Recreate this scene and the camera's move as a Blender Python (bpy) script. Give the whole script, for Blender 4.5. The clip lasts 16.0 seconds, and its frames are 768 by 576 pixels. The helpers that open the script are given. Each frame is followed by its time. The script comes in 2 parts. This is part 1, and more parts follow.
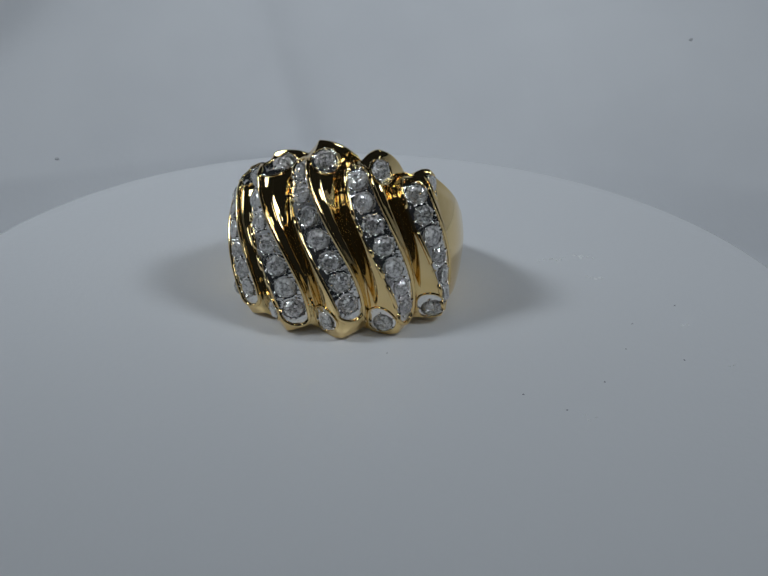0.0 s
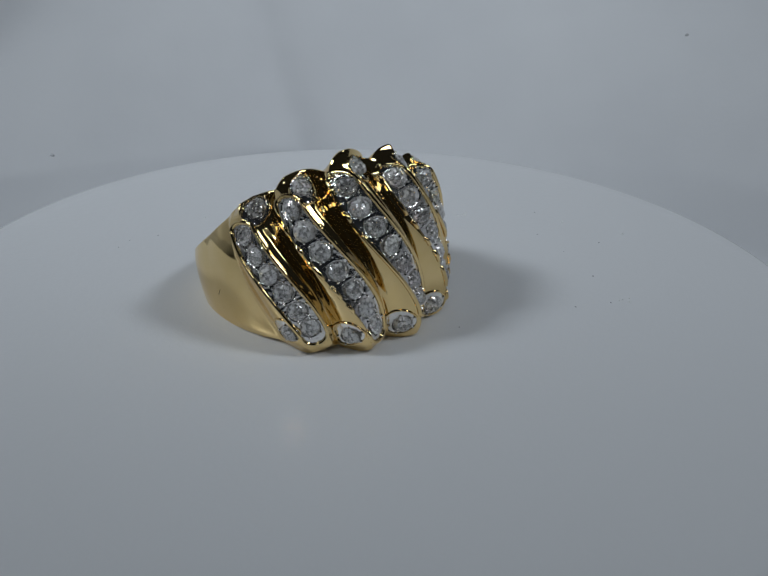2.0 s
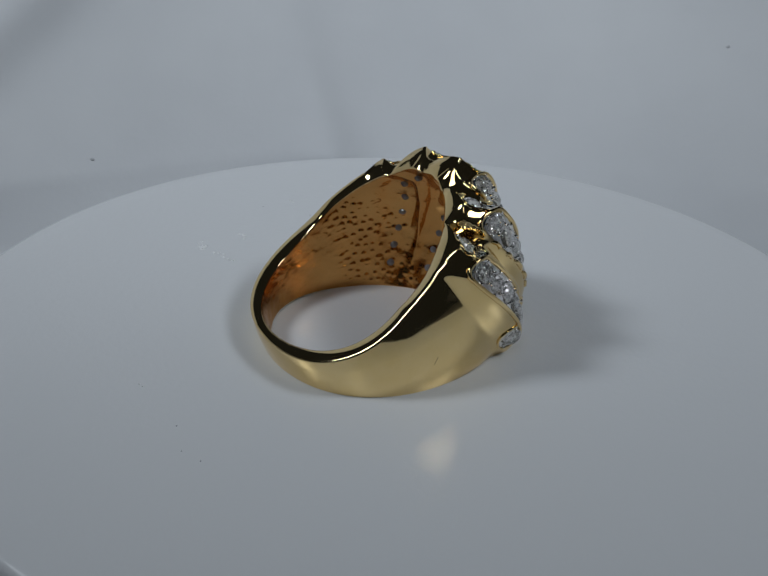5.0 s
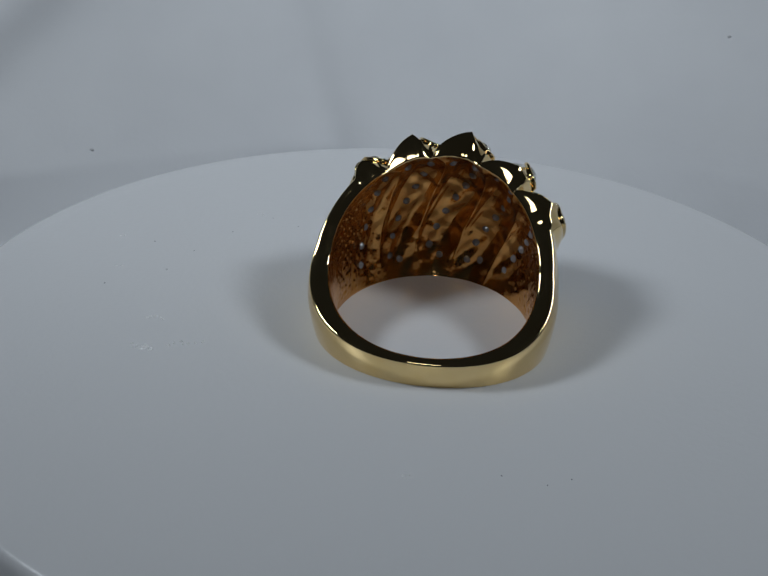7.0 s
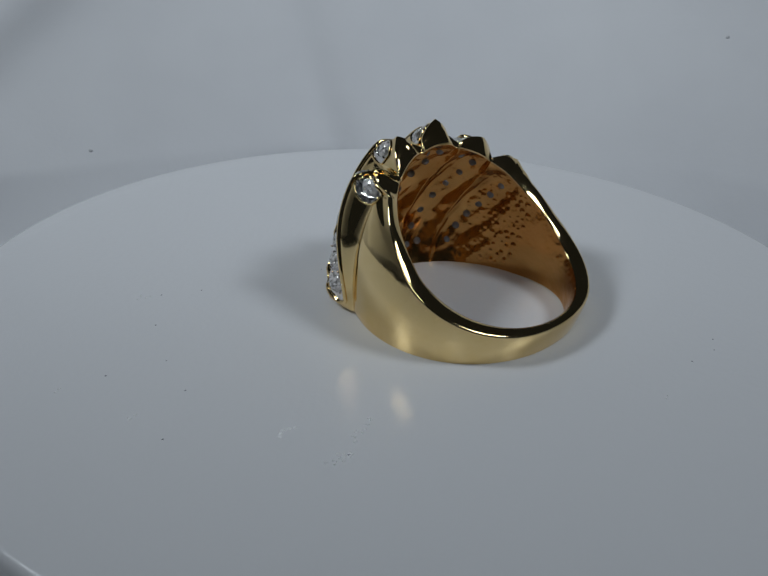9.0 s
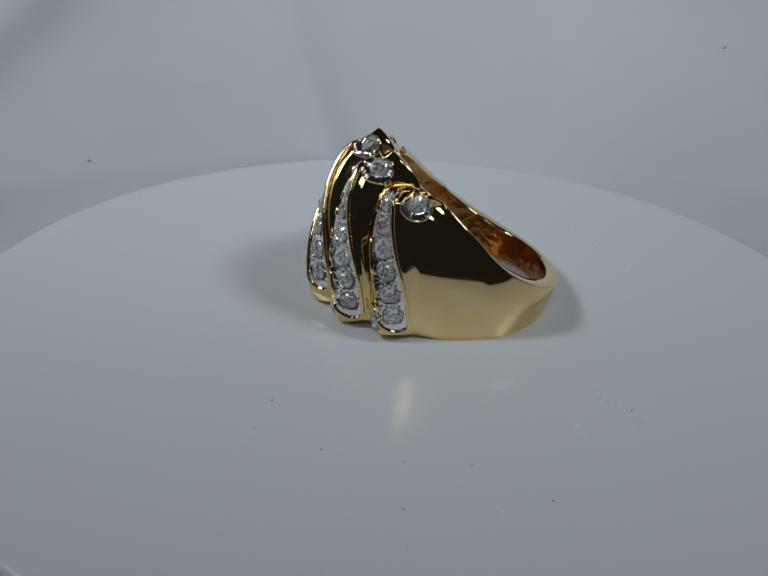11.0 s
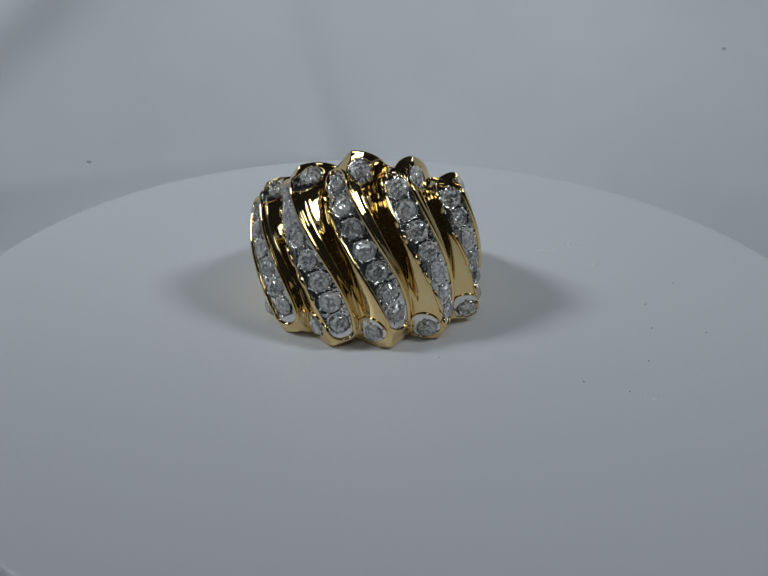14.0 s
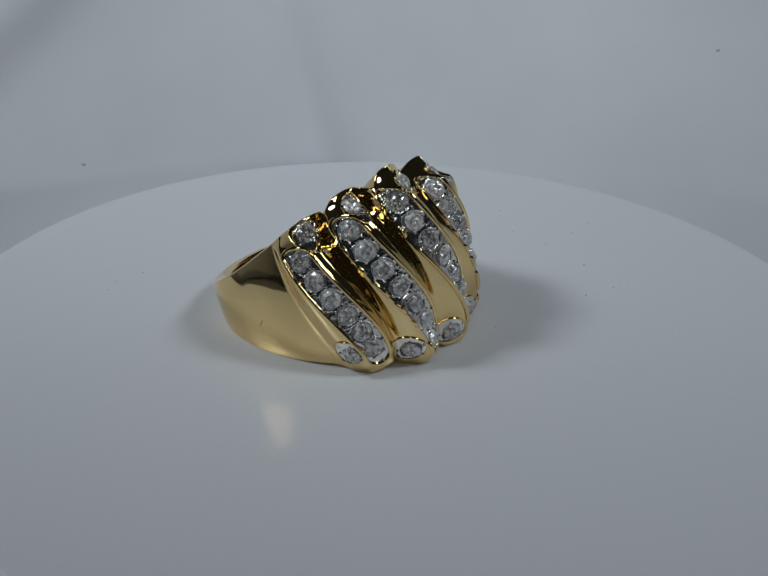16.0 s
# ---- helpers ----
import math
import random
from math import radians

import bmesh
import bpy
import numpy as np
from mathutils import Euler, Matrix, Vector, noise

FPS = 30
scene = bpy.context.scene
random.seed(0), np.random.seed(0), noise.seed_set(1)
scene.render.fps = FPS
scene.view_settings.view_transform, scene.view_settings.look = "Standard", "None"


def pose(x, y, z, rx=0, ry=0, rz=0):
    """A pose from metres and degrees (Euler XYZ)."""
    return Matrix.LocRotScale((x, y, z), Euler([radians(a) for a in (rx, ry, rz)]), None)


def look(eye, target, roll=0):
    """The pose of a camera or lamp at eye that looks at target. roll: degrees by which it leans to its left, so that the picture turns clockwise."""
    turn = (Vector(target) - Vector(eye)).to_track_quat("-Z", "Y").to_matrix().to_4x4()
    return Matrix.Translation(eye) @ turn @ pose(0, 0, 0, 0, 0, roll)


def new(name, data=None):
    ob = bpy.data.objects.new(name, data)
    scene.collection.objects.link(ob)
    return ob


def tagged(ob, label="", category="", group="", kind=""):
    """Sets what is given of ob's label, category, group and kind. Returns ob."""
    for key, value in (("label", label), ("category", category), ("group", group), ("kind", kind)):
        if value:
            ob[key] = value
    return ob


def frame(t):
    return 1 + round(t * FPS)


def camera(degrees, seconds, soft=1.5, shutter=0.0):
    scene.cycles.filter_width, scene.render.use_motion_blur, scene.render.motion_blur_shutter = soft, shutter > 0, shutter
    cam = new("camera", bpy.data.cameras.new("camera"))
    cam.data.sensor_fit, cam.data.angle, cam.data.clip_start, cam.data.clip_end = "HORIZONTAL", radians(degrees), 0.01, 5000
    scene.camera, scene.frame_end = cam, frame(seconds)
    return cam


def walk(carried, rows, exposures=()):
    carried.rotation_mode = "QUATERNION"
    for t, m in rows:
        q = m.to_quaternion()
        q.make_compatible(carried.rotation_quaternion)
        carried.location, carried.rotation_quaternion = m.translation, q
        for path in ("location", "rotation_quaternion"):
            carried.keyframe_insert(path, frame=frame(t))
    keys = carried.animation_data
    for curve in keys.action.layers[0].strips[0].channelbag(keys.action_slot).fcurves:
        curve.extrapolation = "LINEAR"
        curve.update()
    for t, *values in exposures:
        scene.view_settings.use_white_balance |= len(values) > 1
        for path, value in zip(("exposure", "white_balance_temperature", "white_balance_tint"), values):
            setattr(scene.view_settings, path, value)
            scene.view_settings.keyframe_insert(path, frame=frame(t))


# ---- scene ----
MM = 0.001
EYE = (0.0, -71.3 * MM, 38.5 * MM)
ROLL = 1.93


def aim(yaw, pitch):
    return pose(*EYE, 90 + pitch, 0, yaw) @ pose(0, 0, 0, 0, 0, ROLL)


cam = camera(50.3, 16.0, soft=1.5)
walk(cam, [(t, aim(a, b)) for t, a, b in [
    (0.0, -0.60, -27.54), (0.5, -0.57, -27.69), (1.0, -0.65, -27.54), (1.5, -0.85, -27.71), (2.0, -0.88, -27.82),
    (2.5, -1.02, -27.94), (2.7, -0.90, -27.88), (2.8, -0.48, -27.70), (2.9, 0.06, -27.38), (3.0, 0.56, -27.08), (3.2, 0.88, -26.75), (3.5, 1.15, -27.04), (4.0, 1.74, -27.53), (4.5, 1.71, -27.41),
    (5.0, 1.68, -27.30), (5.5, 1.65, -27.19), (6.0, 1.62, -27.08), (6.5, 1.59, -26.97), (7.0, 1.67, -27.95),
    (7.5, 1.95, -28.15), (8.0, 1.96, -28.07), (8.5, 1.88, -28.34), (9.0, 1.58, -27.90), (9.5, 1.55, -27.73),
    (10.0, 1.53, -27.56), (10.5, 1.50, -27.39), (11.0, 1.47, -27.23), (11.5, 1.45, -27.06), (12.0, 1.39, -26.88),
    (12.5, 1.26, -26.83), (13.0, 1.34, -27.19), (13.5, 1.53, -27.06), (14.0, 1.45, -27.17), (14.5, 1.41, -27.30),
    (15.0, 1.45, -27.28), (15.5, 1.26, -27.20), (16.0, 1.11, -27.01)]])

# ---- light ----
world = bpy.data.worlds.new("room")
scene.world = world
world.use_nodes = True
world.node_tree.nodes["Background"].inputs["Color"].default_value = (0.75, 0.85, 1.0, 1)
world.node_tree.nodes["Background"].inputs["Strength"].default_value = 0.012


def lamp(name, eye, target, power, size, cone, colour=(0.885, 0.97, 1.045)):
    data = bpy.data.lights.new(name, "AREA")
    data.shape, data.size, data.energy, data.color = "DISK", size, power, colour
    data.spread = radians(cone)
    ob = new(name, data)
    ob.matrix_world = look(eye, target)
    return ob


lamp("lamp_one", (-0.17, -0.04, 0.19), (0.05, 0.105, 0), 0.052, 0.06, 78)
lamp("lamp_two", (0.15, -0.045, 0.19), (-0.035, 0.015, 0), 0.0215, 0.06, 74)
lamp("lamp_three", (-0.015, -0.11, 0.14), (0.01, 0.08, 0), 0.0045, 0.04, 80)


# ---- materials ----
def material(name, base, rough, metal=0.0, ior=1.5):
    mat = bpy.data.materials.new(name)
    mat.use_nodes = True
    bsdf = mat.node_tree.nodes["Principled BSDF"]
    bsdf.inputs["Base Color"].default_value = (*base, 1)
    bsdf.inputs["Roughness"].default_value = rough
    bsdf.inputs["Metallic"].default_value = metal
    bsdf.inputs["IOR"].default_value = ior
    return mat, mat.node_tree, bsdf


def grain(tree, scale, detail=4.0, rough=0.6):
    coord = tree.nodes.new("ShaderNodeTexCoord")
    tex = tree.nodes.new("ShaderNodeTexNoise")
    tex.inputs["Scale"].default_value = scale
    tex.inputs["Detail"].default_value = detail
    tex.inputs["Roughness"].default_value = rough
    tree.links.new(coord.outputs["Object"], tex.inputs["Vector"])
    return tex.outputs["Fac"]


def spread(tree, fac, low, high, start=0.3, end=0.7):
    node = tree.nodes.new("ShaderNodeMapRange")
    node.inputs["From Min"].default_value, node.inputs["From Max"].default_value = start, end
    node.inputs["To Min"].default_value, node.inputs["To Max"].default_value = low, high
    tree.links.new(fac, node.inputs["Value"])
    return node.outputs["Result"]


def tint(tree, fac, one, two, start=0.35, end=0.65):
    node = tree.nodes.new("ShaderNodeValToRGB")
    node.color_ramp.elements[0].position, node.color_ramp.elements[1].position = start, end
    node.color_ramp.elements[0].color, node.color_ramp.elements[1].color = (*one, 1), (*two, 1)
    tree.links.new(fac, node.inputs["Fac"])
    return node.outputs["Color"]


def bump(tree, bsdf, fac, strength, distance):
    node = tree.nodes.new("ShaderNodeBump")
    node.inputs["Strength"].default_value, node.inputs["Distance"].default_value = strength, distance
    tree.links.new(fac, node.inputs["Height"])
    tree.links.new(node.outputs["Normal"], bsdf.inputs["Normal"])


def make_gold():
    mat, tree, bsdf = material("polished_gold", (0.83, 0.62, 0.29), 0.08, 1.0)
    fine, broad = grain(tree, 2600, 3), grain(tree, 260, 3)
    tree.links.new(tint(tree, broad, (0.82, 0.605, 0.275), (0.86, 0.655, 0.33)), bsdf.inputs["Base Color"])
    tree.links.new(spread(tree, broad, 0.03, 0.08), bsdf.inputs["Roughness"])
    bump(tree, bsdf, fine, 0.08, 0.00003)
    return mat


def make_inner_gold():
    # darker, more orange gold than the outer faces
    mat, tree, bsdf = material("darker_inner_gold", (0.62, 0.32, 0.09), 0.2, 1.0)
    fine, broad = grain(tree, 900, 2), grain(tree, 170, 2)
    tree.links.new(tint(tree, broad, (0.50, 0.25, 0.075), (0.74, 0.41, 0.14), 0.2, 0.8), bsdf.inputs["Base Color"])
    tree.links.new(spread(tree, fine, 0.12, 0.26, 0.1, 0.9), bsdf.inputs["Roughness"])
    bump(tree, bsdf, grain(tree, 600, 2, 0.5), 0.25, 0.0006)
    return mat


def make_white_metal():
    mat, tree, bsdf = material("white_metal", (0.84, 0.82, 0.79), 0.2, 1.0)
    fine = grain(tree, 1800, 4)
    tree.links.new(spread(tree, fine, 0.08, 0.24), bsdf.inputs["Roughness"])
    bump(tree, bsdf, grain(tree, 1900, 3, 0.5), 0.5, 0.00025)
    return mat


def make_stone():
    mat, tree, bsdf = material("cloudy_glint_stone", (0.97, 0.955, 0.93), 0.01, 0.0, 2.3)
    glint_flecks = grain(tree, 3000, 3, 0.7)
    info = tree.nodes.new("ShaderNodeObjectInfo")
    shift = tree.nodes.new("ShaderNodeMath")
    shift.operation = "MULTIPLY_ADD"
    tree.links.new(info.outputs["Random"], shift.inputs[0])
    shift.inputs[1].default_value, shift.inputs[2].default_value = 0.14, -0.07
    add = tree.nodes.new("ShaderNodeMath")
    tree.links.new(glint_flecks, add.inputs[0])
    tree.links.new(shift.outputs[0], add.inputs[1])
    # milky flecks stand in for facet glints besides inclusions in clear stone; small facets bumped
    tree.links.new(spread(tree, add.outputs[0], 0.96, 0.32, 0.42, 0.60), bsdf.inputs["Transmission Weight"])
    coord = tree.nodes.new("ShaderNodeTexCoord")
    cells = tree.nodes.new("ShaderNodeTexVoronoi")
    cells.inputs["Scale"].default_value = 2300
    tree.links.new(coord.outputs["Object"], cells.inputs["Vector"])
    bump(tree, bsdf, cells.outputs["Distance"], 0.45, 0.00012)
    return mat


def make_plate():
    mat, tree, bsdf = material("white_plate", (0.80, 0.81, 0.83), 0.26)
    bump(tree, bsdf, grain(tree, 1300, 3, 0.6), 0.25, 0.0001)
    return mat


def make_cloth():
    mat, tree, bsdf = material("white_cloth", (0.80, 0.81, 0.83), 0.9)
    broad, fine = grain(tree, 14, 4), grain(tree, 700, 3)
    tree.links.new(tint(tree, broad, (0.665, 0.675, 0.70), (0.755, 0.765, 0.785)), bsdf.inputs["Base Color"])
    bump(tree, bsdf, fine, 0.15, 0.0002)
    return mat


GOLD, INNER, WHITE, STONE, PLATE, CLOTH = (make_gold(), make_inner_gold(), make_white_metal(), make_stone(),
                                           make_plate(), make_cloth())
STONE_BACK = material("stone_underside", (0.20, 0.20, 0.22), 0.12, 0.0, 2.0)[0]
SCUFF = material("scuff", (0.90, 0.91, 0.92), 0.15)[0]
LINT = material("lint", (0.56, 0.56, 0.58), 0.9)[0]
SPECK = material("speck", (0.30, 0.30, 0.33), 0.8)[0]


# ---- mesh helpers ----
def linked(name, verts, faces, mats, parent=None, label="", smooth=True):
    mesh = bpy.data.meshes.new(name)
    mesh.from_pydata([tuple(v) for v in verts], [], [tuple(f) for f in faces])
    for mat in mats:
        mesh.materials.append(mat)
    mesh.polygons.foreach_set("use_smooth", [smooth] * len(mesh.polygons))
    mesh.update()
    ob = new(name, mesh)
    ob.parent = parent
    return tagged(ob, label)


def grid_faces(rows, cols, wrap_rows=False, wrap_cols=False):
    out = []
    for i in range(rows if wrap_rows else rows - 1):
        for j in range(cols if wrap_cols else cols - 1):
            a, b = i * cols + j, i * cols + (j + 1) % cols
            c, d = ((i + 1) % rows) * cols + (j + 1) % cols, ((i + 1) % rows) * cols + j
            out.append((a, b, c, d))
    return out


def lathe(profile, steps):
    """Verts and faces of a profile of (radius, z) turned about z."""
    verts = [(r * math.cos(2 * math.pi * i / steps), r * math.sin(2 * math.pi * i / steps), z)
             for i in range(steps) for r, z in profile]
    return verts, grid_faces(steps, len(profile), wrap_rows=True)


# ---- backdrop ----
def cloth(x, y, z):
    """A point of the backdrop: its plain sweep at y, z bent round the plate and folded."""
    up = max(0.0, min(1.0, (y - 0.03) / 0.03))
    n = noise.noise(Vector((x * 9, y * 5, z * 8))) * 0.004 + noise.noise(Vector((x * 26 + 3, y * 14, z * 16))) * 0.0012
    # one sharp crease that fades as it climbs, and a soft slanting fold
    off = x + 0.0113 + 0.45 * (z + 0.005)
    fade = math.exp(-max(0.0, z + 0.004) / 0.014) * (1 if z > -0.004 else math.exp((z + 0.004) / 0.003))
    crease = 0.0032 * fade * (math.exp(-off / 0.003) if off > 0 else math.exp(off / 0.014))
    slant = 0.0035 * math.exp(-((x + 0.075 - 0.9 * (z - 0.004)) / 0.007) ** 2)
    return x, y - 4.8 * x * x * up + up * (n - crease - slant), z + up * n * 0.5


def slope(z):
    return 0.052 + (z + 0.013) / 1.07


def make_backdrop():
    xs = np.linspace(-0.20, 0.20, 260)
    profile = [(-0.10, -0.016), (-0.05, -0.016), (0.02, -0.016), (0.045, -0.016), (0.0485, -0.0155)]
    profile += [(slope(z), z) for z in np.linspace(-0.013, 0.062, 90)]
    verts = [cloth(x, y, z) for y, z in profile for x in xs]
    ob = linked("backdrop", verts, grid_faces(len(profile), len(xs)), [CLOTH])
    for x, z in ((0.0501, 0.0136), (-0.0494, -0.0025)):
        lv, lf = lathe([(0.00001, 0.0004), (0.00025, 0.0003), (0.0004, 0.0), (0.00025, -0.0003), (0.00001, -0.0004)], 10)
        lint = linked("lint_speck", [(p * 0.95, q * 0.6, r * 0.65) for p, q, r in lv], lf, [LINT], ob)
        lint.location = cloth(x, slope(z), z)
    return tagged(ob, "soft white fabric backdrop sweeping up behind the turntable", "backdrop", kind="structure")


# ---- turntable ----
def plate_z(radius):
    """Height in mm of the shallow dish of the plate."""
    return 0.9 * (max(0.0, radius - 18) / 25) ** 2


def make_turntable():
    root = new("turntable")
    tagged(root, "round glossy white display turntable with a rounded rim", "turntable")
    r = 43.6 * MM
    profile = [(0.00001, 0)]
    profile += [(q * MM, plate_z(q) * MM) for q in (6, 12, 18, 21, 24, 27, 30, 32, 34, 36, 38, 40, 41.5, 42.7)]
    lip = plate_z(42.7) * MM
    for i in range(1, 7):
        a = i / 6 * math.pi / 2
        profile.append((r - 0.9 * MM + 0.9 * MM * math.sin(a), lip - 0.9 * MM * (1 - math.cos(a))))
    profile += [(r, -5 * MM), (r - 0.6 * MM, -5.6 * MM), (0.00001, -5.6 * MM)]
    verts, faces = lathe(profile, 180)
    linked("plate", verts, faces, [PLATE], root)
    verts, faces = lathe([(0.00001, -5.8 * MM), (30 * MM, -5.8 * MM), (31 * MM, -7 * MM), (33 * MM, -16 * MM), (0.00001, -16 * MM)], 96)
    linked("foot", verts, faces, [PLATE], root)
    rng = random.Random(11)

    def blot(name, x, y, size, mat, height):
        n = 9
        ring = [(x + size * rng.uniform(0.6, 1.15) * math.cos(2 * math.pi * i / n), y + size * rng.uniform(0.5, 1.0) * math.sin(2 * math.pi * i / n)) for i in range(n)]
        verts = [(a * MM, b * MM, (plate_z(math.hypot(a, b)) - 0.01) * MM) for a, b in ring]
        verts += [(a * 0.6 * MM + x * 0.4 * MM, b * 0.6 * MM + y * 0.4 * MM, (plate_z(math.hypot(x, y)) + height) * MM) for a, b in ring]
        faces = grid_faces(2, n, False, True) + [tuple(range(n, 2 * n))]
        linked(name, verts, faces, [mat], root)

    # a dried splash with a broken tail, and a few lone drops
    for i in range(16):
        blot("dried_drop", 22.7 + rng.gauss(0, 0.55), 11.4 + rng.gauss(0, 0.3), rng.uniform(0.08, 0.26), SCUFF, 0.12)
    for x, y in ((20.6, 10.9), (20.2, 10.5), (19.6, 10.2), (19.3, 10.5), (18.4, 10.2), (17.9, 10.0)):
        for _ in range(2):
            blot("dried_drop", x + rng.uniform(-0.3, 0.3), y + rng.uniform(-0.2, 0.2), rng.uniform(0.08, 0.22), SCUFF, 0.12)
    for x, y, n in ((23.5, 6.05, 5), (22.6, 6.3, 2), (29.5, -3.9, 2), (31.4, -11.0, 2), (16.6, -18.2, 2), (17.2, -18.9, 2), (-0.1, 26.8, 2)):
        for _ in range(n):
            blot("dried_drop", x + rng.uniform(-0.4, 0.4), y + rng.uniform(-0.25, 0.25), rng.uniform(0.1, 0.26), SCUFF, 0.09)
    blot("speck", 22.1, 11.55, 0.2, SPECK, 0.08)
    for x, y in ((24.5, -3.6), (-9.8, 27.4), (27.4, -10.0), (19.5, -13.6), (29.7, 0.1), (-6.7, 26.5), (22.7, -8.2),
                 (1.1, -9.9), (12.3, -15.7), (15.5, -17.8), (-11.6, 26.7)):
        blot("speck", x, y, rng.uniform(0.07, 0.12), SPECK, 0.05)
    return root


# ---- ring ----
PITCH, FIRST = 23.4, -47.0

TILT = 17.5
RING_POSE = pose(-2.25 * MM, 6.4 * MM, 4.52 * MM, 0, 0, -11) @ pose(0, 0, 0, -TILT)


def smooth(a):
    a = np.clip(a, 0, 1)
    return a * a * (3 - 2 * a)


def half_width(phi):
    return 1.5 + 6.9 * ((1 + np.cos(np.radians(phi))) / 2) ** 1.3


def top_width(phi):
    return 1.1 + 7.25 * ((1 + np.cos(np.radians(phi))) / 2) ** 1.8


def shear(z):
    return 14.6 * np.sin(np.clip(np.asarray(z) / 9, -1, 1) * math.pi / 2)


# the sharp upper tip of each ridge (angle, height), and the height at which its stone row ends
TIP_PHI = np.array([-58.0, -36.5, -8.5, 19.4, 45.8])
TIP_Z = np.array([5.85, 7.5, 8.95, 8.55, 7.1])
ROW_TOP = np.array([3.3, 5.0, 6.1, 5.9, 5.0])
TIP_R = np.array([11.4, 10.8, 11.4, 11.2, 11.1])
TIP_HALF = 2.6


def morph(k, z):
    """0 along the stone row, 1 at the ridge's tip."""
    start = ROW_TOP[k] + 0.5
    return smooth((z - start) / (TIP_Z[k] - 0.3 - start))


def row_phi(k, z):
    w = morph(k, z)
    return (FIRST + PITCH * k - shear(z)) * (1 - w) + (TIP_PHI[k] - TIP_HALF) * w


def row_half(k, z):
    w = morph(k, z)
    return (6.3 - 1.7 * np.clip(np.abs(z) / 6.5, 0, 1) ** 2.5) * (1 - w) + TIP_HALF * w


def relief(phi, z):
    """Height of the twisted ridges over the dome."""
    phi, z = np.broadcast_arrays(np.asarray(phi, float), np.asarray(z, float))
    mid = np.stack([row_phi(k, z) for k in range(5)])
    half = np.stack([row_half(k, z) for k in range(5)])
    tip = np.stack([morph(k, z) for k in range(5)])
    lean = 0.95 * np.tanh(z / 6)
    # the outermost ridge turns its stones towards the front
    front = 0.35 * lean - 0.10 * smooth((6.5 - np.abs(z)) / 2)
    high, deep = 1.15, -0.15 - 0.7 * smooth((z - 4.5) / 2.5)
    crease = 0.5 + 0.32 * np.tanh(z / 4)
    ground = base_radius(phi, z)
    # heights of the two rails of each row
    up, down = [], []
    for k in range(5):
        own = lean if k else front
        crest = TIP_R[k] - float(base_radius(TIP_PHI[k], TIP_Z[k]))
        up.append((high + own) * (1 - tip[k]) + crest * tip[k])
        down.append((high - own) * (1 - tip[k]) + 0.35 * tip[k])
    start = -half[0] - (10 - 4 * np.tanh(z / 4))
    h = np.where(phi < mid[0], down[0] * smooth((phi - mid[0] - start) / (-half[0] - start)), 0.0)
    for k in range(5):
        d = phi - mid[k]
        h = np.where(np.abs(d) <= half[k], (up[k] + down[k]) / 2 + (up[k] - down[k]) / 2 * d / half[k], h)
        if k < 4:
            wide = mid[k + 1] - half[k + 1] - mid[k] - half[k]
            s = (d - half[k]) / wide
            # the groove ends in a long flank that rises to the crest
            mix = np.maximum(tip[k], tip[k + 1] * 0.7)
            turn = crease * (1 - mix) + 0.90 * mix
            low = deep * (1 - mix) + (9.2 - ground) * mix
            power = 1.3 - 0.3 * mix
            one = up[k] + (low - up[k]) * np.clip(s / turn, 0, 1) ** power
            two = down[k + 1] + (low - down[k + 1]) * np.clip((1 - s) / (1 - turn), 0, 1) ** power
            groove = np.where(s < turn, one, two) + 0.2 * (1 - mix) * np.exp(-((s - 0.28) / 0.075) ** 2)
            h = np.where((s > 0) & (s < 1), groove, h)
        else:
            fall = up[k] * (1 - smooth((d - half[k]) / (7 + 5 * np.tanh(z / 4))))
            h = np.where(d > half[k], fall, h)
    return h


CELL_PHI = (-51.5, -29.5, -4.5, 20.0, 46.5)
CELL_Z = (5.35, 6.65, 7.45, 6.9, 5.85)
STONES = []
ROW_ENDS = []
for _k, (_n, _top, _low, _cell) in enumerate(((6, 3.3, -5.1, 5.6), (7, 5.0, -6.0, 6.8), (7, 6.1, -5.0, 7.1), (7, 5.9, -5.1, 6.9), (6, 5.0, -4.0, 5.6))):
    for _i in range(_n):
        _z = _top + (_low - _top) * _i / (_n - 1)
        STONES.append((float(row_phi(_k, _z)), _z, 0.93, _k))
    ROW_ENDS.append((_top + 0.45, _low - 0.75))
    for _side in (1, -1):
        STONES.append((CELL_PHI[_k] if _side > 0 else FIRST + PITCH * _k + 2.6, CELL_Z[_k] if _side > 0 else 0.2 - _cell, 0.84, 10 + _k))


def dome(phi):
    return np.clip(np.cos(np.radians(phi)), 0, 1) ** 1.5


def swell(phi):
    """The band is not quite round: it bulges at one shoulder and a little at the other."""
    p = (np.asarray(phi, float) + 180) % 360 - 180
    back = (1 - np.cos(np.radians(p))) / 2
    one, two = (p + 124 + 180) % 360 - 180, (p - 120 + 180) % 360 - 180
    return 0.2 * back + 0.95 * np.exp(-(one / 38) ** 2) + 0.3 * np.exp(-(two / 40) ** 2)


def band_radius(phi):
    a = np.radians(phi)
    return 10.35 + (0.42 + 0.08 * np.sin(a)) * np.sin(a) ** 2 - 0.18 * np.sin(2 * a) - 0.35 * ((1 - np.cos(a)) / 2) ** 2 + swell(phi)


def bore_radius(phi):
    return 8.75 + 0.4 * ((1 - np.cos(np.radians(phi))) / 2) ** 3 + 0.6 * swell(phi)


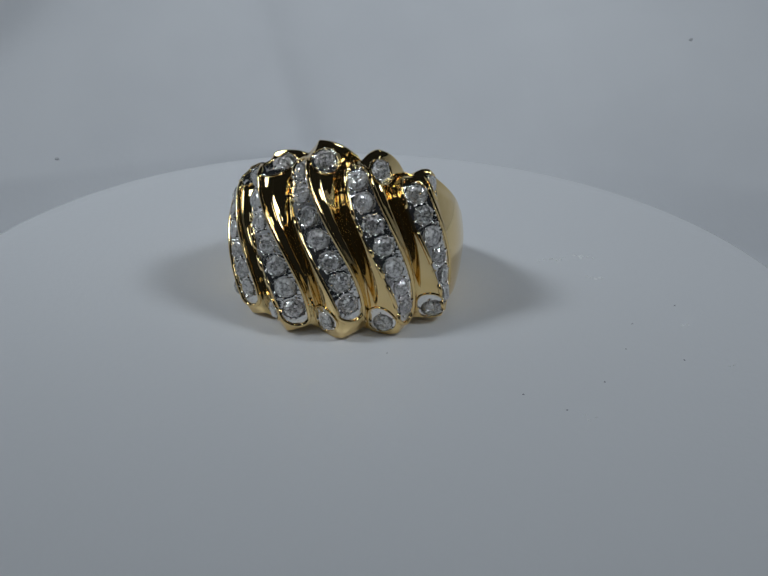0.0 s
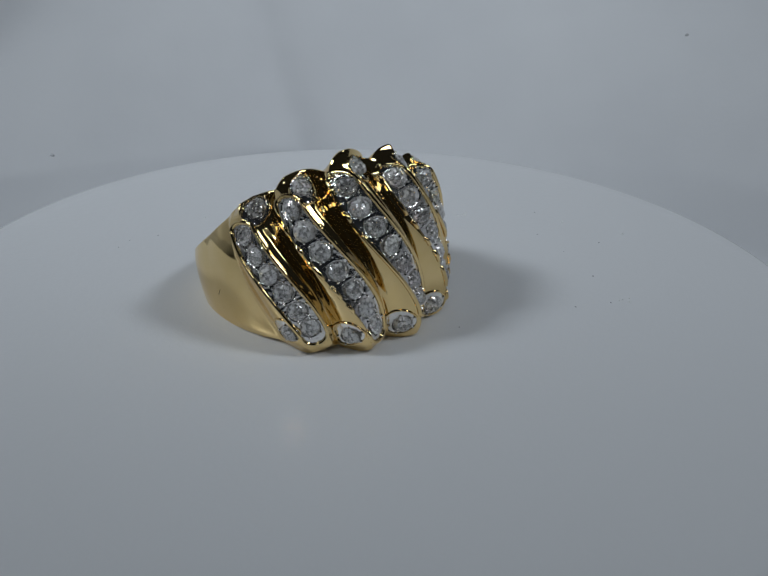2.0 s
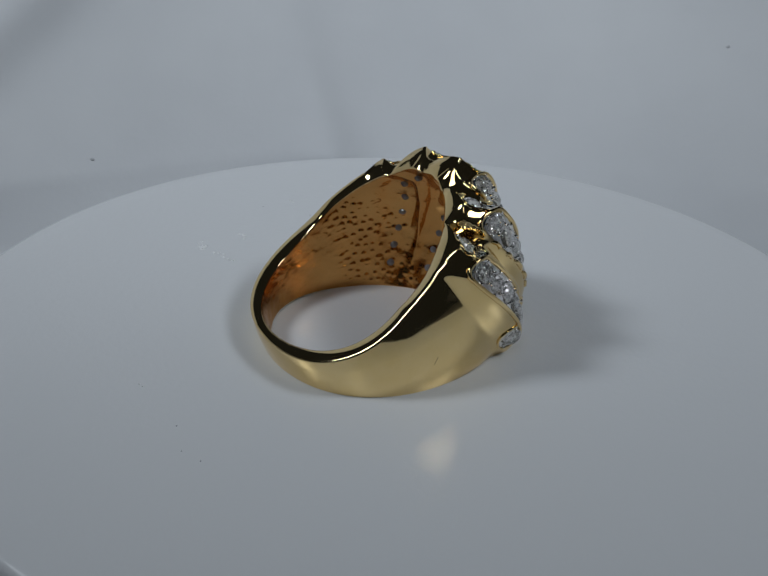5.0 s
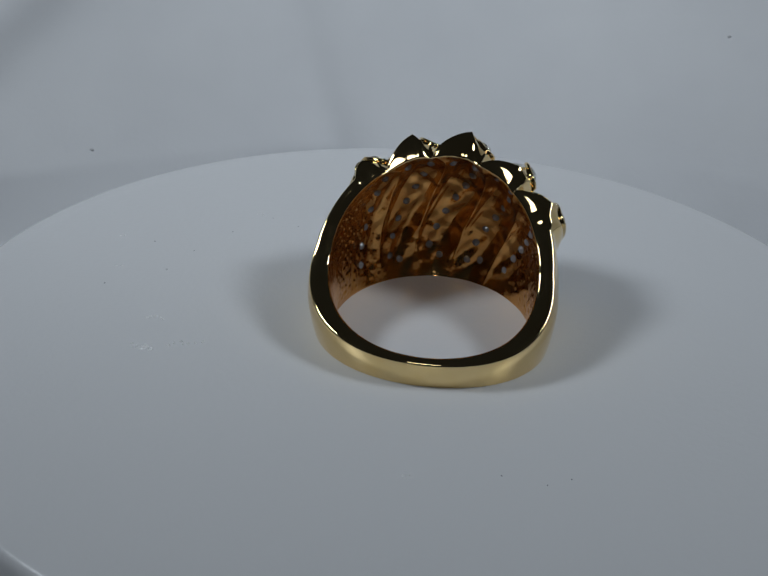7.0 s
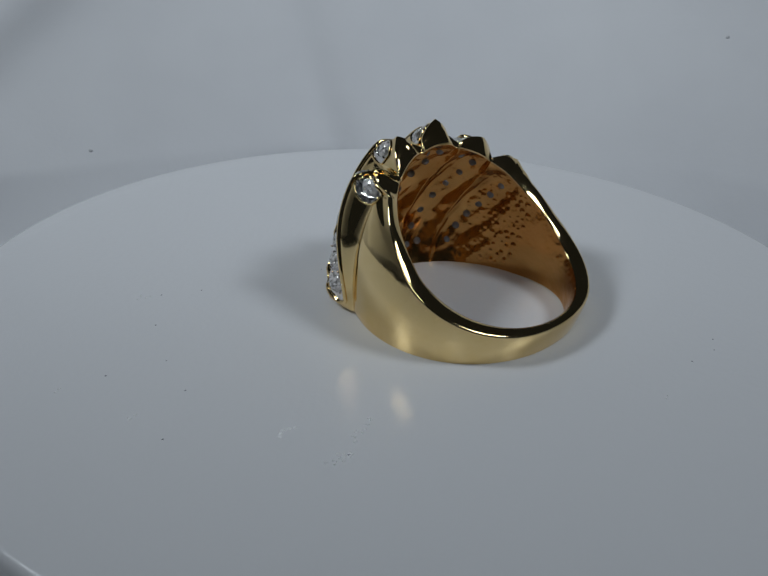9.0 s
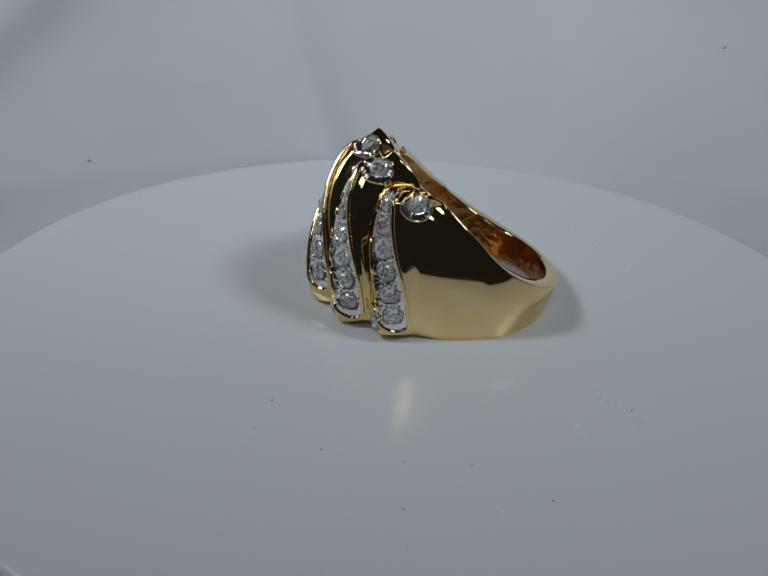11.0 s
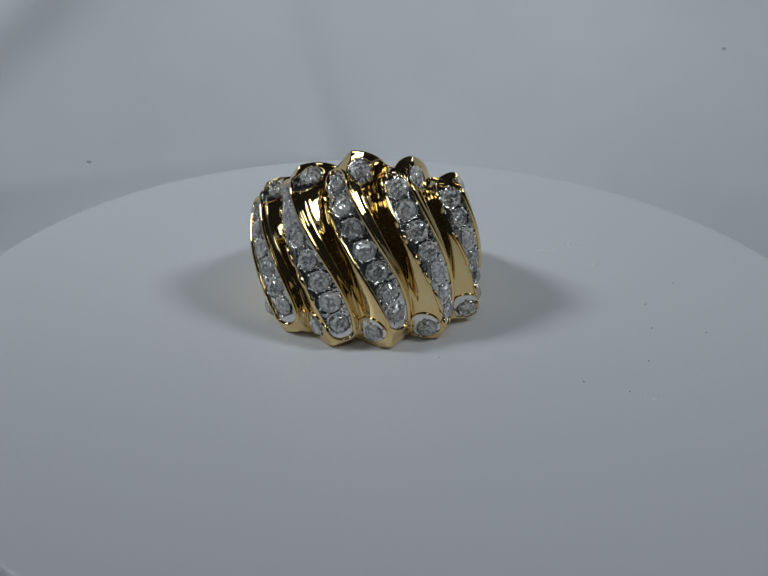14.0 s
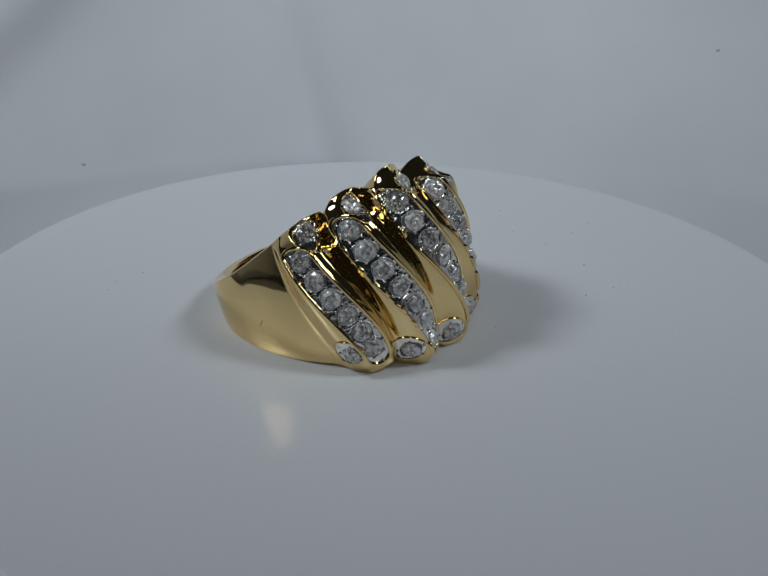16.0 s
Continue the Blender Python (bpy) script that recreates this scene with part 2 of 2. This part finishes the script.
def base_radius(phi, z):
    v = np.clip(np.abs(z) / half_width(phi), 0, 1.1)
    band = band_radius(phi)
    mid = band + 2.65 * dome(phi)
    edge = np.where(z > 0, band + 0.05 * dome(phi), band + 0.75 * dome(phi))
    side = np.sin(np.radians(phi)) ** 2 * np.clip(1 + np.cos(np.radians(phi)), 0, 1)
    crown = np.where(z > 0, (0.15 + (0.85 - 0.12 * np.sin(np.radians(phi))) * side) * v ** 1.5, (0.05 + 0.24 * side) * v ** 2.2)
    drop = np.where(z > 0, 0.75 * smooth((v - 0.74) / 0.2), 0.8 * smooth((v - 0.80) / 0.28) ** 2)
    return mid - (mid - edge) * v ** 2.0 - crown * (1 - dome(phi)) - drop * dome(phi)


def outer_radius(phi, z, cups=True):
    phi, z = np.broadcast_arrays(np.asarray(phi, float), np.asarray(z, float))
    r = base_radius(phi, z) + relief(phi, z)
    if cups:
        for ps, zs, rad, _ in STONES:
            dist = np.hypot(np.radians(phi - ps) * 12.8, (z - zs) * 1.06)
            r = r - 1.1 * np.clip(rad - dist, 0, None)
    return r


def cyl(phi, r, z):
    a = np.radians(phi)
    return np.stack([r * np.sin(a), -r * np.cos(a), np.broadcast_to(z, np.shape(a))], -1) * MM


def surface(phi, z, lift=0.0):
    """Point on the ridged dome and a local frame whose z axis is its normal and whose y axis runs up."""
    e = 0.12
    p = [cyl(np.array(phi + a), outer_radius(phi + a, z + b, False), np.array(z + b)) for a, b in
         ((0, 0), (e * 8, 0), (-e * 8, 0), (0, e), (0, -e))]
    du, dv = Vector(p[1] - p[2]).normalized(), Vector(p[3] - p[4]).normalized()
    n = du.cross(dv).normalized()
    at = Vector(p[0]) + n * lift * MM
    y = n.cross(du)
    m = Matrix((du, y, n)).transposed().to_4x4()
    m.translation = at
    return m


def scallop(phi):
    """How far the lower rim runs out at the ridge ends."""
    best = np.zeros_like(phi)
    for k in range(5):
        c = FIRST + PITCH * k + 6.5
        best = np.maximum(best, np.clip(1 - np.abs((phi - c) / 12.5) ** 1.6, 0, 1) ** 0.9)
    return 1.2 * best


def top_envelope(phi):
    """Height of the upper rim through the tips of the ridges."""
    p = (np.asarray(phi, float) + 180) % 360 - 180
    knots = np.array([-100.0, -84, -70, *TIP_PHI, 60, 75, 90, 105])
    heights = np.array([*top_width(knots[:3]), *TIP_Z, *(top_width(knots[8:]) + (0.7, 0.6, 0.4, 0.2))])
    # softened by a short running mean
    near = np.mean([np.interp(p + q, knots, heights) for q in np.linspace(-5, 5, 11)], axis=0)
    far = smooth((np.abs(p) - 78) / 24)
    return near * (1 - far) + top_width(p) * far - 0.6 * np.exp(-((p + 118) / 34) ** 2)


def arches(phi):
    """1 over the tips and 0 in the notches between them: a row of round arches."""
    phi = np.asarray(phi, float)
    best = np.zeros_like(phi)
    for k in range(5):
        x = phi - TIP_PHI[k]
        wide = np.where(x > 0, 20.0, 8.0)
        best = np.maximum(best, np.clip(1 - np.abs(x / wide) ** np.where(x > 0, 2.3, 1.6), 0, 1))
    return np.where((phi < TIP_PHI[0]) | (phi > TIP_PHI[4]), 1.0, best)


def inner_radius(phi, z):
    """The hollow behind the dome, with the ridges showing through."""
    phi, z = np.broadcast_arrays(np.asarray(phi, float), np.asarray(z, float))
    u = np.clip(np.abs(z) / (half_width(phi) - 0.6 * dome(phi)), 0, 1)
    r = bore_radius(phi) + 3.0 * dome(phi) * (1 - u ** 2.2) + 0.55 * dome(phi) * (relief(phi, z) - 0.6) * (1 - u ** 4)
    return np.maximum(r, bore_radius(phi))


def make_shank(root):
    phis = np.concatenate([np.linspace(-78, 78, 480), np.linspace(78, 282, 142)[1:-1]])
    nv, ni = 130, 120
    v = np.linspace(-1, 1, nv)
    cols = []
    p = phis[:, None]
    w = half_width(p)
    top = top_envelope(p) - 1.3 * (1 - arches(p))
    # the lower rim rests on the plate
    tilt = math.radians(TILT)
    flat = (4.52 + (band_radius(p) + 1.2 * dome(p)) * np.cos(np.radians(p)) * math.sin(tilt)) / math.cos(tilt) - 0.05
    low = flat - dome(p) * (1.2 - scallop(p)) * 0.9 - 0.6 * np.exp(-((p - 52) / 13) ** 2)
    z = np.where(v > 0, v * top, v * low)
    r = outer_radius(p, z)
    cols.append(cyl(np.broadcast_to(p, z.shape), r, z))

    bore = bore_radius(p)

    def rim(sign, edge, zz, zin):
        rr = [edge - 0.05, edge - 0.18, (edge * 0.5 + bore * 0.5), bore + 0.2, bore + 0.05]
        up = [0.10, 0.16, 0.16, 0.15, 0.08]
        mix = [0, 0, 0.5, 0.9, 1]
        return [cyl(p, a + 0 * zz, zz * (1 - c) + zin * c + sign * b) for a, b, c in zip(rr, up, mix)]

    u = np.linspace(1, -1, ni)
    top_in, low_in = top_envelope(p) - 1.35 * dome(p) ** 0.6 + 0.2 * arches(p) * dome(p), flat - 0.7 * dome(p)
    cols += rim(1, r[:, -1:], z[:, -1:], top_in)
    zi = np.where(u > 0, u * top_in, u * low_in)
    ri = inner_radius(p, zi)
    arc = np.radians(p) * 9.5
    cell = 0.9
    row = np.floor(zi / (cell * 0.87))
    col = np.floor(arc / cell + 0.5 * (row % 2))
    fx = (arc / cell + 0.5 * (row % 2)) % 1 - 0.5 + 0.24 * np.sin(7.3 * row * row + 4.1 * col * (row + 3))
    fz = (zi / (cell * 0.87)) % 1 - 0.5 + 0.24 * np.sin(3.7 * row * col + 9.2 * col)
    dimple = -0.65 * np.clip(0.10 + 0.05 * np.sin(5.1 * row * row - 6.7 * col) - fx ** 2 - fz ** 2, 0, None)
    zone = smooth((np.abs(p) - 38) / 8) * smooth((92 - np.abs(p)) / 8) * smooth((0.93 - np.abs(u)) / 0.06)
    # uneven casting inside the hollow
    lump = np.sin(arc * 1.9 + 1.4 * np.sin(zi * 1.1)) * np.sin(zi * 1.6 + 1.1 * np.sin(arc * 0.9 + 2)) + 0.5 * np.sin(arc * 3.7 + zi * 2.3)
    ri = ri + dimple * zone + 0.11 * lump * dome(p) * smooth((0.95 - np.abs(u)) / 0.2)
    cols.append(cyl(np.broadcast_to(p, zi.shape), ri, zi))
    cols += rim(-1, r[:, :1], z[:, :1], -low_in)[::-1]
    verts = np.concatenate(cols, axis=1)
    rows, n = verts.shape[:2]
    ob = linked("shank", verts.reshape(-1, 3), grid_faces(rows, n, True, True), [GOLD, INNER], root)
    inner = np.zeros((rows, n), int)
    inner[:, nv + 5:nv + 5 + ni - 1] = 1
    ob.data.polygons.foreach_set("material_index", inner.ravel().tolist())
    return ob


def tube(points, normals, radius, flat=1.0, closed=False, sides=8):
    n = len(points)
    verts = []
    for i in range(n):
        a = points[(i - 1) % n] if closed or i else points[0]
        b = points[(i + 1) % n] if closed or i < n - 1 else points[-1]
        t = (b - a).normalized()
        side = t.cross(normals[i]).normalized()
        up = side.cross(t)
        for j in range(sides):
            c = 2 * math.pi * j / sides
            verts.append(points[i] + side * radius * math.cos(c) + up * radius * flat * math.sin(c))
    return verts, grid_faces(n, sides, closed, True)


def row_outline(k, steps=28):
    """Loop round a stone row: (phi, z) pairs."""
    high, low = ROW_ENDS[k]
    out = []
    for i in range(steps):
        z = high + (low - high) * i / (steps - 1)
        out.append((row_phi(k, z) + row_half(k, z), z))
    for i in range(1, 8):
        a = math.pi * i / 8
        out.append((row_phi(k, low) + row_half(k, low) * math.cos(a), low - 0.9 * math.sin(a)))
    for i in range(steps):
        z = low + (high - low) * i / (steps - 1)
        out.append((row_phi(k, z) - row_half(k, z), z))
    for i in range(1, 8):
        a = math.pi * i / 8
        out.append((row_phi(k, high) - row_half(k, high) * math.cos(a), high + 0.7 * math.sin(a)))
    return out


def bead(m, parent):
    """A small raised metal bead at the frame m; all beads share one mesh."""
    if "bead" not in SHARED:
        verts = [(0.135 * MM * math.cos(math.pi / 2 * i / 3.3) * math.cos(math.pi * j / 4),
                  0.135 * MM * math.cos(math.pi / 2 * i / 3.3) * math.sin(math.pi * j / 4),
                  0.16 * MM * math.sin(math.pi / 2 * i / 3.3)) for i in range(4) for j in range(8)]
        faces = grid_faces(4, 8, False, True) + [tuple(range(24, 32))]
        ob = linked("bead", verts, faces, [WHITE], parent)
        SHARED["bead"] = ob.data
    else:
        ob = new("bead", SHARED["bead"])
        ob.parent = parent
    ob.matrix_basis = m


SHARED = {}


def make_rows(root):
    for k in range(5):
        high, low = ROW_ENDS[k]
        zz = np.linspace(low - 0.8, high + 0.6, 150)[:, None]
        dd = np.linspace(-1, 1, 26)[None, :]
        z = zz + 0 * dd
        past = np.maximum((low - z) / 0.9, (z - high) / 0.7)
        narrow = np.sqrt(np.clip(1 - np.clip(past, 0, 0.97) ** 2, 0, 1))
        ph = row_phi(k, z) + dd * (row_half(k, z) - 0.3) * narrow
        r = outer_radius(ph, z) + 0.04
        verts = [Vector(q) for q in cyl(ph, r, z).reshape(-1, 3)]
        faces = grid_faces(150, 26)
        channel = linked("stone_channel", verts, faces, [WHITE], root, "white metal channel holding the stones")
        # small bead prongs between neighbouring stones
        spots = [s for s in STONES if s[3] == k]
        for ps, zs, rad, _ in spots:
            for turn in (35, 80, 145, 215, 260, 325):
                c = math.radians(turn)
                m = surface(ps + math.degrees(1.0 * math.cos(c) / 13.3), zs + 0.96 * math.sin(c), 0.05)
                bead(m, channel)
        pts, nor = [], []
        for ph1, z1 in row_outline(k):
            m = surface(ph1, z1, 0.04)
            pts.append(m.translation.copy())
            nor.append(m.col[2].to_3d())
        verts, faces = tube(pts, nor, 0.2 * MM, 1.2, True)
        linked("rail", verts, faces, [GOLD], root)


def make_cells(root):
    for ps, zs, rad, k in STONES:
        if k < 10:
            continue
        side = 1 if zs > 0 else -1
        aa = np.linspace(0, 2 * math.pi, 40)[None, :-1]
        # a drop shape whose point runs inwards along the ridge
        point = np.clip(np.cos(aa - math.radians(122 if side < 0 else -58)), 0, 1) ** 3
        rr = np.linspace(0, 1, 14)[:, None] * (0.98 + (0.6 if side < 0 else 0.45) * point)
        ph = ps + np.degrees(rr * np.cos(aa) / 12.0)
        z = zs + rr * np.sin(aa) * 0.92
        r = outer_radius(ph, z) + 0.04
        cell = linked("stone_cell", cyl(ph, r, z).reshape(-1, 3), grid_faces(14, 39, False, True), [WHITE], root, "white metal cup round a single stone")
        loop = [(ps + math.degrees(b * math.cos(a) / 12.0), zs + b * math.sin(a) * 0.92)
                for a, b in zip(aa[0], rr[-1] * 1.06)]
        frames = [surface(x, y, 0.03) for x, y in loop]
        verts, faces = tube([m.translation.copy() for m in frames], [m.col[2].to_3d() for m in frames], 0.10 * MM, 1.2, True)
        linked("rim", verts, faces, [GOLD], cell, "thin yellow gold rim")
        for turn in (20, 95, 170, 245, 310):
            c = math.radians(turn + 7 * k)
            bead(surface(ps + math.degrees(0.9 * math.cos(c) / 12.0), zs + 0.86 * math.sin(c), 0.05), cell)


def stone_mesh(radius):
    bm = bmesh.new()
    R = radius * MM

    def ring(n, r, z, turn=0.0):
        return [bm.verts.new((r * math.cos(2 * math.pi * (i + turn) / n), r * math.sin(2 * math.pi * (i + turn) / n), z)) for i in range(n)]

    table, mid = ring(8, R * 0.52, R * 0.44), ring(8, R * 0.80, R * 0.25, 0.5)
    top, low = ring(16, R, R * 0.03), ring(16, R, -R * 0.03)
    pav = ring(8, R * 0.45, -R * 0.52, 0.5)
    culet = bm.verts.new((0, 0, -R * 0.84))
    bm.faces.new(table)
    for i in range(8):
        j = (i + 1) % 8
        bm.faces.new((table[i], mid[i], table[j]))
        bm.faces.new((table[j], mid[i], top[(2 * i + 2) % 16], mid[j]))
        bm.faces.new((mid[i], top[2 * i], top[2 * i + 1]))
        bm.faces.new((mid[i], top[2 * i + 1], top[(2 * i + 2) % 16]))
        bm.faces.new((pav[i], pav[j], culet))
        bm.faces.new((low[2 * i + 1], pav[i], low[2 * i]))
        bm.faces.new((low[(2 * i + 2) % 16], pav[i], low[2 * i + 1]))
        bm.faces.new((low[(2 * i + 2) % 16], pav[j], pav[i]))
    for i in range(16):
        bm.faces.new((top[i], low[i], low[(i + 1) % 16], top[(i + 1) % 16]))
    bmesh.ops.recalc_face_normals(bm, faces=bm.faces)
    mesh = bpy.data.meshes.new("stone")
    bm.to_mesh(mesh)
    bm.free()
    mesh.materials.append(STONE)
    return mesh


def make_stones(root):
    rng = random.Random(4)
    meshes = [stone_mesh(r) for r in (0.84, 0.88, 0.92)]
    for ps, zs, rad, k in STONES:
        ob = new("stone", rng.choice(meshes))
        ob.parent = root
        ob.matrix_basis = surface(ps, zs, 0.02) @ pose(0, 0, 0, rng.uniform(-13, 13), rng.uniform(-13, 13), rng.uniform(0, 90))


def make_stone_backs(root):
    """The small undersides of the stones that show inside the hollow."""
    verts, faces = lathe([(0.00001, 0.26 * MM), (0.24 * MM, 0.18 * MM), (0.4 * MM, 0), (0.4 * MM, -0.3 * MM)], 10)
    mesh = linked("stone_back", verts, faces, [STONE_BACK], root, smooth=False)
    first = True
    for ps, zs, rad, k in STONES:
        if k >= 10 and abs(ps) > 40:
            continue
        ps, zs = ps + (3 if k >= 10 else 0), zs * (0.85 if k >= 10 else 0.97)
        e = 0.3
        at = [Vector(cyl(np.array(ps + a), inner_radius(ps + a, zs + b), np.array(zs + b))) for a, b in ((0, 0), (4 * e, 0), (-4 * e, 0), (0, e), (0, -e))]
        du, dv = (at[1] - at[2]).normalized(), (at[3] - at[4]).normalized()
        n = dv.cross(du).normalized()
        m = Matrix((dv, n.cross(dv), n)).transposed().to_4x4()
        m.translation = at[0]
        ob = mesh if first else new("stone_back", mesh.data)
        first = False
        ob.parent = root
        ob.matrix_basis = m


def make_marks(root):
    """A scratch on the shoulder and a worn stamp inside the back of the band."""
    mark = material("dark_mark", (0.10, 0.07, 0.04), 0.5, 0.6)[0]

    def strip(name, radius, phi, z, turn, length, width, label):
        verts = []
        for v in (-0.5, 0.5):
            for u in np.linspace(-0.5, 0.5, 7):
                a = u * length * math.cos(turn) - v * width * math.sin(turn)
                b = u * length * math.sin(turn) + v * width * math.cos(turn)
                at = phi + math.degrees(a / 10)
                verts.append(cyl(np.array(at), radius(at, z + b), np.array(z + b)))
        linked(name, verts, grid_faces(2, 7), [mark], root, label)

    strip("scratch", lambda a, b: outer_radius(a, b, False) + 0.012, -84, -2.1, 0.9, 0.7, 0.04, "thin dark scratch")
    for i, size in enumerate((0.5, 0.4, 0.55)):
        strip("stamp_bar", lambda a, b: bore_radius(a) - 0.012, 166 + 4.5 * i, -1.0, 0.05, size, 0.28, "small worn stamp mark")


def make_ring():
    root = new("ring")
    tagged(root, "yellow gold dome ring with diagonal rows of clear stones", "ring")
    make_shank(root)
    make_rows(root)
    make_cells(root)
    make_stones(root)
    make_stone_backs(root)
    make_marks(root)
    return root


make_backdrop()
turntable = make_turntable()
gold_ring = make_ring()


def motions():
    rows = [(0.0, 0.1), (0.5, 11.2), (1.0, 23.2), (1.5, 35.5), (2.0, 48.3), (2.5, 61.1), (3.0, 74.0), (3.5, 87.0),
            (4.0, 100.2), (4.5, 113.9), (5.0, 127.6), (5.5, 141.2), (6.0, 154.7), (6.5, 168.0), (7.0, 181.5),
            (7.5, 194.7), (8.0, 208.1), (8.5, 221.0), (9.0, 234.6), (9.5, 248.6), (10.0, 262.7), (10.5, 277.1),
            (11.0, 291.5), (11.5, 306.2), (12.0, 320.4), (12.5, 334.2), (13.0, 347.8), (13.5, 361.1), (14.0, 374.4),
            (14.5, 387.4), (15.0, 400.3), (15.5, 412.9), (16.0, 424.9)]
    walk(turntable, [(t, pose(0, 0, 0, 0, 0, a)) for t, a in rows])
    walk(gold_ring, [(t, pose(0, 0, 0, 0, 0, a) @ RING_POSE) for t, a in rows])


motions()
